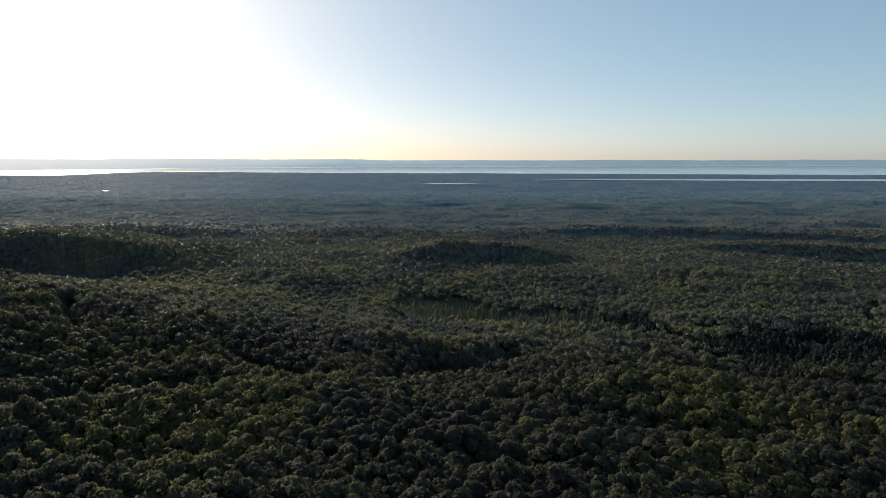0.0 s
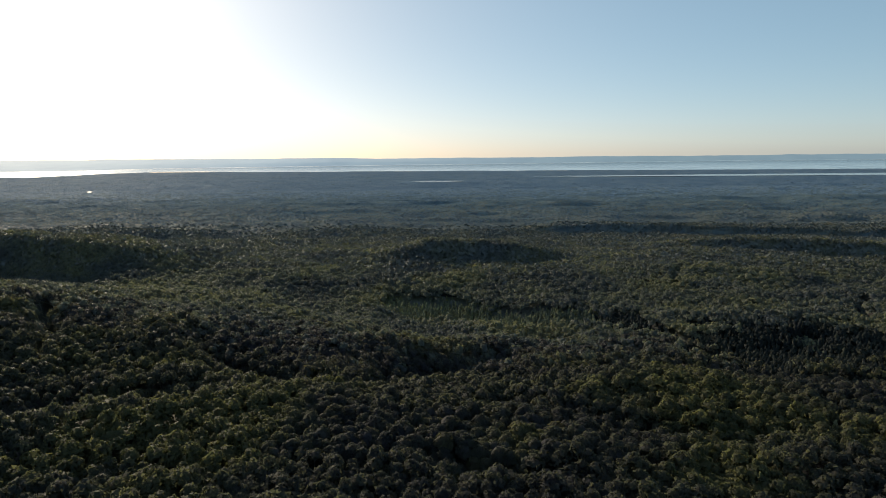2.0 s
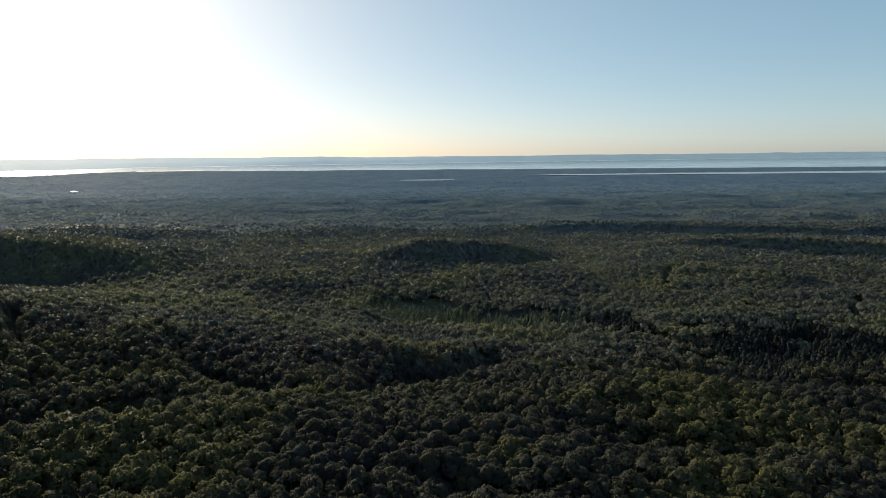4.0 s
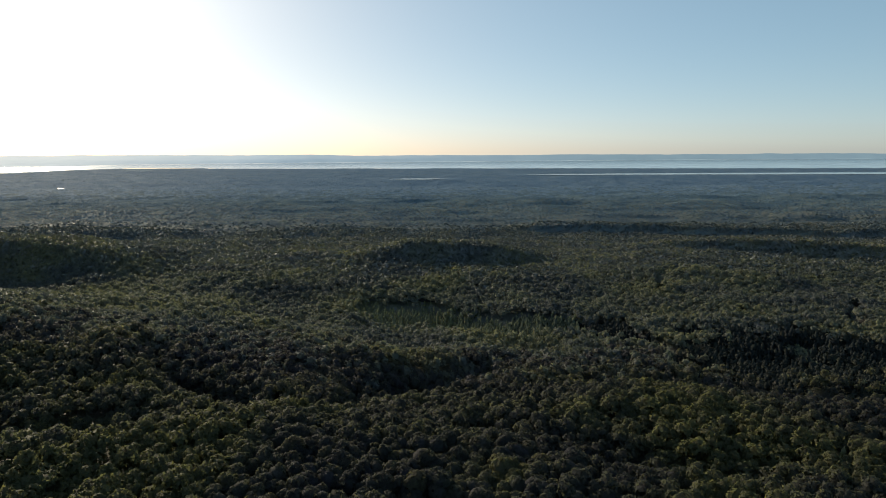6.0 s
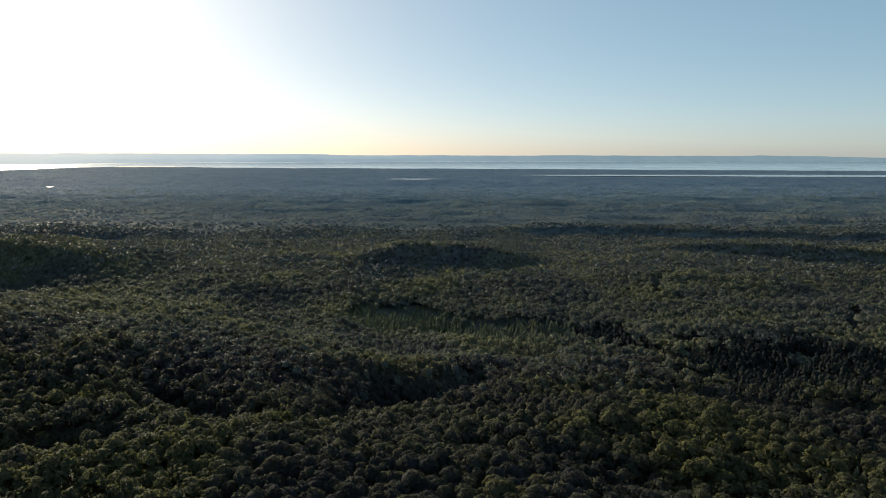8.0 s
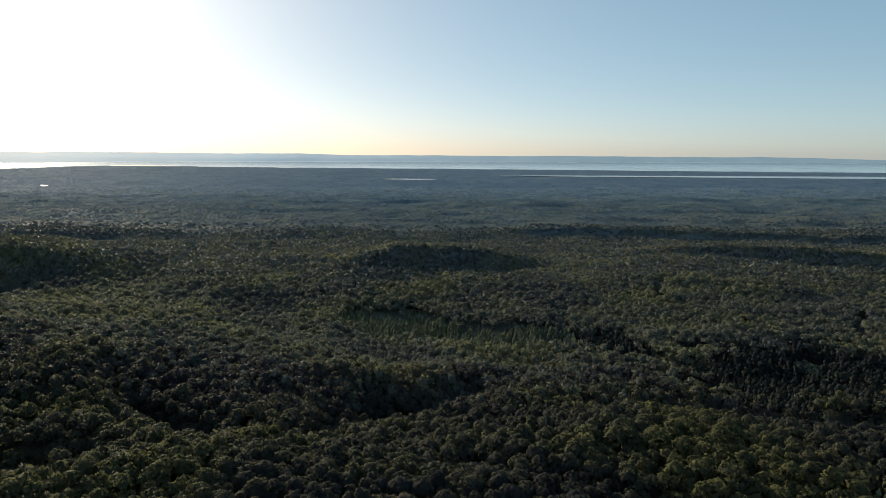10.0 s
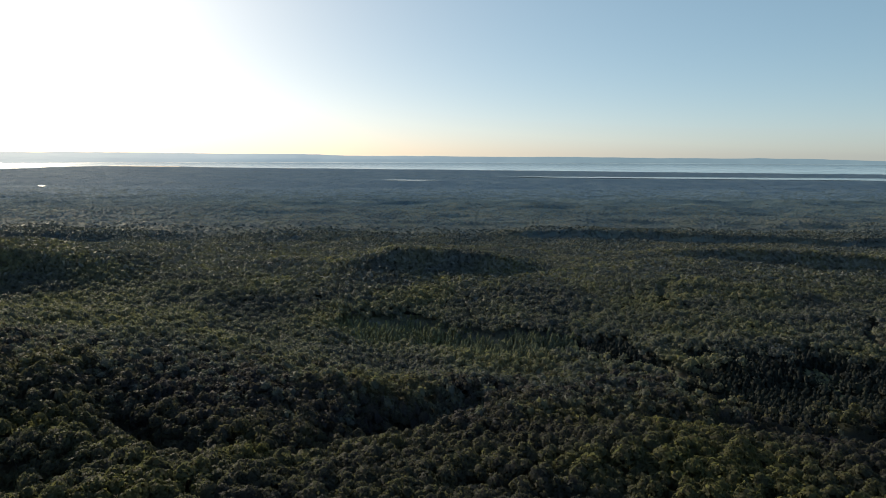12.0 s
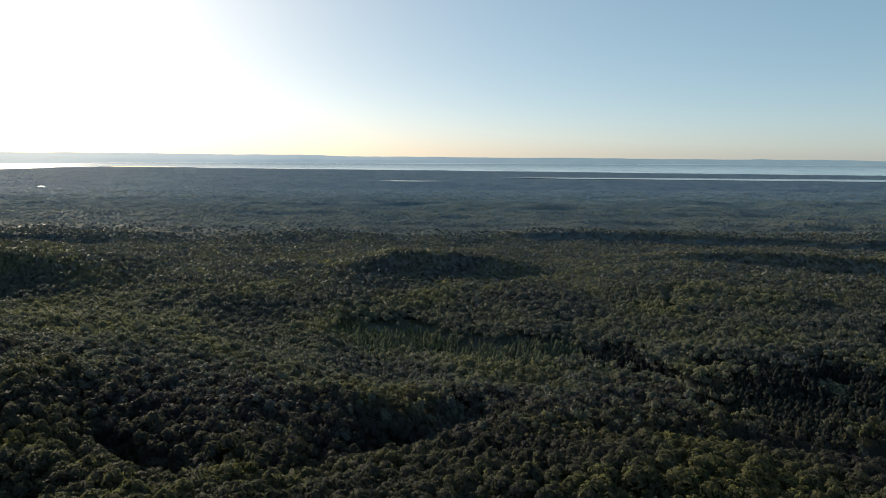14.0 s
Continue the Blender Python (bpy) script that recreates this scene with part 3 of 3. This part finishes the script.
LABELS = ("round-crowned dark green broadleaf tree in dense forest", "tall olive green broadleaf tree among others",
          "broad leafy tree with uneven yellow-green crown", "dense green hardwood tree with lumpy crown",
          "narrow-crowned green tree crowded by neighbours", "full grey-green tree in closed woodland")
NEAR_BOX = (-48.0, 52.0, 176.0, 220.0)


def inside(x, y):
    return (x > NEAR_BOX[0]) & (x < NEAR_BOX[1]) & (y > NEAR_BOX[2]) & (y < NEAR_BOX[3])


kinds = []
for k in range(6):
    first = new("tree")
    stem, crown = tree_meshes(k)
    part("trunk", stem, first)
    part("crown", crown, first)
    tagged(first, LABELS[k], "tree", "trees of the near wood")
    kinds.append([first, False])

x, y = spots(rng, 145, 640, 3.4)
wet, bare = marsh(x, y), clearing(x, y)
edge = 560 + 28 * value_noise(x / 130, y / 90, 71) + rng.uniform(0, 44, len(x))
broad = (y < edge) & (wet < 0.45 + rng.uniform(-0.25, 0.25, len(x))) & ~bare
near = broad & inside(x, y)
for px, py in zip(x[near], y[near]):
    k = int(rng.integers(len(kinds)))
    s = float(np.clip(rng.normal(1.0, 0.16), 0.65, 1.4))
    m = pose(px, py, float(ground_z(px, py)) + 11.0 - 11.0 * s * 0.5 - 5.5, rng.uniform(-3, 3), rng.uniform(-3, 3), rng.uniform(0, 360))
    ob = kinds[k][0]
    if kinds[k][1]:
        ob = copy_thing(ob, m)
    ob.matrix_basis = m @ Matrix.Scale(s, 4)
    kinds[k][1] = True


def tuft_crown(rng, sprays, spray, radius, height, base, core=True):
    """A crown of the middle distance: a rounded cap of six uneven lobes of small tufts of leaves round a body."""
    v, f, n, _ = cap_crown(rng, 6, radius, height, base, 0.05, 0.3)
    body = cap_crown(rng, 5, radius * 0.72, height * 0.82, base, 0.05, 0.3)
    vs, fs, ns, ks, count = ([body[0]], [body[1]], [body[2]], [body[3]], len(body[0])) if core else ([], [], [], [], 0)
    for k in rng.integers(len(f), size=sprays):
        share = rng.dirichlet((1, 1, 1))
        at, face = share @ v[f[k]], share @ n[f[k]]
        d = face + 0.6 * rng.normal(size=3)
        q = Vector(d).to_track_quat('Z', 'Y').to_matrix() @ pose(0, 0, 0, 0, 0, rng.uniform(0, 360)).to_3x3()
        vs.append(at + face * rng.uniform(0, 0.3) + (TUFT * spray * rng.uniform(0.6, 1.3)) @ np.array(q).T)
        fs.append(np.array([[0, 1, 2]]) + count)
        face = 0.6 * face + 0.4 * d / np.linalg.norm(d)
        ns.append(np.repeat(face[None] / np.linalg.norm(face), 3, 0))
        count += 3
    return np.vstack(vs), np.vstack(fs), np.vstack(ns), np.concatenate(ks + [np.ones(sprays, int)])


def wood(name, keep, lumps, level, sprays, spray, tall, wide, upward, mat, label):
    """The joined trees of one belt of the wood."""
    crowns = []
    for k in range(16):
        if level == 0:
            crowns.append(tuft_crown(rng, sprays, spray, wide + rng.uniform(-0.4, 0.5), tall + rng.uniform(-0.5, 0.5), 11.4 - tall))
            continue
        crown = dome_crown(rng, level, lumps, sprays, spray, wide + rng.uniform(-0.45, 0.6), tall + rng.uniform(-0.5, 0.5), 11.4 - tall, 0.09, TUFT)
        crowns.append(with_trunk(lifted(crown, upward), tube([(0, 0, 1), (0, 0, 8)], [0.2, 0.1], 3)))
    px, py = x[keep], y[keep]
    scale = np.clip(rng.normal(1.0, 0.17, len(px)), 0.6, 1.5) * (1 + 0.16 * value_noise(px / 35, py / 35, 21))
    z = ground_z(px, py) + 6.5 * (1 - scale) + rng.normal(0, 0.6, len(px))
    stretch = rng.uniform(0.92, 1.1, len(px))
    if level == 0:                                         # the near tint gives way to the haze-lifted woodland tint
        mixed = (py > 285 + 100 * rng.uniform(0, 1, len(px))).astype(int)
        made = spread(name, crowns, px, py, z, scale, stretch, rng, leaves_mid, mat, tint=mixed, lean=slope(px, py))
    else:
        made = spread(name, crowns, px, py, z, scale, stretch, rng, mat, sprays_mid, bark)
    tagged(made, label, "forest", kind="stuff")


rest = broad & ~inside(x, y)
halfway = 295 + 22 * value_noise(x / 40, y / 40, 73) + rng.uniform(-16, 16, len(x))
wood("broadleaf_forest", rest & (y < halfway), 15, 1, 135, 0.92, 4.2, 2.05, 0.1, leaves_mid, "dense green broadleaf forest on a rolling hillside")
x, y = spots(rng, 240, 640, 2.9)
edge = 560 + 28 * value_noise(x / 130, y / 90, 71) + rng.uniform(0, 44, len(x))
halfway = 295 + 22 * value_noise(x / 40, y / 40, 73) + rng.uniform(-16, 16, len(x))
rest = (y < edge) & (marsh(x, y) < 0.45 + rng.uniform(-0.25, 0.25, len(x))) & ~clearing(x, y)
wood("broadleaf_woodland", rest & (y >= halfway), 8, 0, 25, 1.16, 2.3, 1.95, 0.25, leaves_wood, "closed green broadleaf woodland beyond the near hills")

# the same wood below the path
gx, gy = np.meshgrid(np.arange(-115, 116, 4.6), np.arange(-40, 146, 4.6))
x, y = gx.ravel() + rng.uniform(-1.6, 1.6, gx.size), gy.ravel() + rng.uniform(-1.6, 1.6, gx.size)
wood("hillside_wood", np.ones(len(x), bool), 9, 1, 70, 1.1, 4.3, 2.4, 0.15, leaves_mid, "closed broadleaf wood on the near hillside")

# thin pointed trees in the marsh, closer together
x, y = spots(rng, 195, 560, 2.4)
wet = (marsh(x, y) > 0.45 + rng.uniform(-0.25, 0.25, len(x))) & ~clearing(x, y) & (value_noise(x / 14, y / 14, 31) > -0.5)
x, y = x[wet], y[wet]
spires = []
for k in range(8):
    pieces = [tube([(0, 0, -1), (0, 0, 7)], [0.12, 0.03], 3)]
    for j in range(5):
        bv, bf = ball(0)
        r = 1.5 - 0.2 * j
        pieces.append((bv * rng.uniform(0.75, 1.25, (6, 1)) * (r, r, 1.3) + (rng.uniform(-0.45, 0.45), rng.uniform(-0.45, 0.45), 2.2 + 1.25 * j), bf))
    spires.append(leafy(*joined(pieces), 0.5, (0, 0, 2.0), 0.5))
size = np.clip(rng.normal(0.86, 0.2, len(x)), 0.4, 1.3) * (1 + 0.25 * value_noise(x / 18, y / 18, 33)) * (1 + 0.4 * swampy(x, y))
# trees in the hollow take the foliage with shade in its colour
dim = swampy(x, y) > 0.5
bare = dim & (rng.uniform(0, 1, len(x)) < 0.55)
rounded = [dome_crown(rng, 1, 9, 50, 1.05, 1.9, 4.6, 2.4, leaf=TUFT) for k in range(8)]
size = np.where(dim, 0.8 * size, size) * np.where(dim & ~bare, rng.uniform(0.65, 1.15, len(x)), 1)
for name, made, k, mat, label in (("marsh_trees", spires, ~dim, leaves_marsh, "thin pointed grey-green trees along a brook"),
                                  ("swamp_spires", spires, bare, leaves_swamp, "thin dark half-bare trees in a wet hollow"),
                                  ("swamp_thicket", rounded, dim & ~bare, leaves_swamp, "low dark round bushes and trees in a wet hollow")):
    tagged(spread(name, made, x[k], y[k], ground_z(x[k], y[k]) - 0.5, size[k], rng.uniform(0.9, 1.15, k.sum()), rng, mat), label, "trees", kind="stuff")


# low bushes along the brook and the tracks
x, y = spots(rng, 150, 620, 1.9)
low = clearing(x, y) | ((marsh(x, y) > 0.4) & (value_noise(x / 14, y / 14, 31) < -0.35))
x, y = x[low], y[low]
bushes = [leafy(*lumpy_crown(rng, 1, 1.4, 2.4, -0.3, 5, -0.1, 0.3), 0.6, (0, 0, 0), 0.4) for k in range(8)]
size = np.clip(rng.normal(1.0, 0.3, len(x)), 0.4, 2.0)
tagged(spread("brook_bushes", bushes, x, y, ground_z(x, y), size, rng.uniform(0.8, 1.3, len(x)), rng, leaves_marsh),
       "low grey-green bushes along a wet brook", "bushes", kind="stuff")


# one foliage colour per distance, haze painted in more strongly further off
HAZE_TIERS = (leaves_mid, leaves_wood, leaves_far, leaves_ridge, leaves_remote, leaves_lowland)


def haze_tier(y, stray):
    """Which haze tint the foliage has at a distance; the tints run into each other."""
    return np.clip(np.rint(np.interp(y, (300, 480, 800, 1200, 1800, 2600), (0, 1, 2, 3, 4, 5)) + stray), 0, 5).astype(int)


def far_forest(name, near, beyond, step, made, label, thinning=0.0, opening=0.0):
    x, y = spots(rng, near * 0.9, beyond * 1.12, step)
    mx, my = spots(rng, near * 0.9, beyond * 1.12, step)            # closer trees on the slopes
    steep = steepness(mx, my) > 0.22
    x, y = np.concatenate([x, mx[steep]]), np.concatenate([y, my[steep]])
    rough = rng.uniform(-0.05, 0.05, len(x)) + 0.05 * value_noise(x / 130, y / 90, 71)
    keep = ~clearing(x, y) & (far_coords(x, y)[1] < near_shore(far_coords(x, y)[0]) - 8) & ~in_pond(x, y) & (y > near * (1 + rough + opening * rng.uniform(-1, 1, len(x)))) & (y < beyond * (1 + rough + thinning * rng.uniform(-1, 1, len(x))))
    x, y = x[keep], y[keep]
    size = np.clip(rng.normal(1.0, 0.15, len(x)), 0.6, 1.5) * (1 + 0.15 * value_noise(x / 60, y / 60, 22))
    z = ground_z(x, y) + 10.0 * (1 - size) + rng.normal(0, 0.3, len(x)) - np.interp(y, (1000, 2000), (0, 0.8))
    tagged(spread(name, made, x, y, z, size, rng.uniform(0.9, 1.1, len(x)), rng, *HAZE_TIERS, tint=haze_tier(y, rng.uniform(-0.7, 0.7, len(x))), lean=slope(x, y)), label, "forest", kind="stuff")


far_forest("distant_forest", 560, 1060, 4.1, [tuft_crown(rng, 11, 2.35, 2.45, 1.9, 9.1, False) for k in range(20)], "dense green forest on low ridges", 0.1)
far_forest("remote_forest", 1060, 2150, 6.1, [low_cap(rng, 5, 3.9, 2.2, 9.0) for k in range(12)], "forest in the middle distance, coloured blue-green as haze", 0.1, 0.1)
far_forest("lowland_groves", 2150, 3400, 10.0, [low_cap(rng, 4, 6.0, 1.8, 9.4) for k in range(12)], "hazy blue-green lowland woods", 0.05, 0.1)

def understorey(name, v0, v1, step, drop, bumps, label, u0=-0.88, u1=0.88):
    """The closed lower canopy between the crowns of the far woods, one uneven skin."""
    us, vs = np.linspace(u0, u1, 360), np.arange(v0, v1, step)
    u, v = np.meshgrid(us, vs)
    u, v = u.ravel(), v.ravel()
    v = np.minimum(v, near_shore(u) - 4)
    x, y = far_place(u, v)
    z = canopy(x, y) - 5.5 * np.maximum(0.6 * clearing(x, y) * (y < 600), np.clip(1.7 * marsh(x, y) - 0.4, 0, 1.2)) - drop * (1 - 0.5 * steepness(x, y)) - 2.0 * np.clip((610 - v) / 60, 0, 1) + value_noise(x / 22, y / 22, 52) * bumps
    n, m = len(us), len(vs)
    i, k = np.meshgrid(np.arange(m - 1), np.arange(n - 1), indexing="ij")
    i, k = i.ravel(), k.ravel()
    quads = np.stack([i * n + k, i * n + k + 1, (i + 1) * n + k + 1, (i + 1) * n + k], -1)
    me = mesh_from(name, np.stack([x, y, z], -1), quads)
    for m in HAZE_TIERS:
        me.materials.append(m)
    me.polygons.foreach_set("material_index", haze_tier(y[quads[:, 0]], rng.uniform(-0.5, 0.5, len(quads))).astype(np.int32))
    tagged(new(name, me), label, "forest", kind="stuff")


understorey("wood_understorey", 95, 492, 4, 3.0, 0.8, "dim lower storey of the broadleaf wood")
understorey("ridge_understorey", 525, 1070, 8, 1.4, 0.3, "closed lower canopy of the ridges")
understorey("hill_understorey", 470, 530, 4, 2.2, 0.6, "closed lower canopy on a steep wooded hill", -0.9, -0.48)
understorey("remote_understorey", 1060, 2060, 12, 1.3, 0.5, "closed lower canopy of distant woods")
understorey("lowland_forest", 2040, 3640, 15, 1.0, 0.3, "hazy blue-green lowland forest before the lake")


# ---- small waters among the far woods ----
def pond(pu, pv, half, depth, level, label):
    a = np.linspace(0, 2 * math.pi, 96, endpoint=False)
    r = 1 + 0.14 * value_noise(np.cos(a) * 3 + pu * 9, np.sin(a) * 3, 41) + 0.05 * value_noise(np.cos(a) * 12 + pu * 9, np.sin(a) * 12, 42)
    x, y = far_place(pu + half * r * np.cos(a), pv + depth * r * np.sin(a))
    cx, cy = far_place(pu, pv)
    verts = np.vstack([np.stack([x, y, np.full(96, level)], -1), [cx, cy, level]])
    tris = np.stack([np.arange(96), (np.arange(96) + 1) % 96, np.full(96, 96)], -1)
    me = mesh_from("pond", verts, tris)
    me.materials.append(water_mat)
    tagged(new("pond", me), label, "pond", kind="structure")


for p, label in zip(PONDS, ("small bright forest pond", "narrow pale pond in the lowland woods", "long narrow water below the lake")):
    pond(*p[:4], p[4] + 0.2, label)
pond(-0.09, 4612, 0.033, 14, 60.0, "thin bright bay behind the far shore")


def island(u, v, half, depth, rise):
    cv, cf = lumpy_crown(rng, 3, 1.0, 1.0, 0.0, 9, -0.1, 0.2)
    cx, cy = far_place(u, v)
    me = mesh_from("island", cv * (half, depth, rise) + (cx, cy, float(lake_z(v)) - 0.3 * rise), cf)
    # shares the hills' glow, which stands in for haze
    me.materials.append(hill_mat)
    tagged(new("island", me), "low wooded island near the far shore", "island", kind="structure")


island(0.424, 4540, 66, 12, 6)
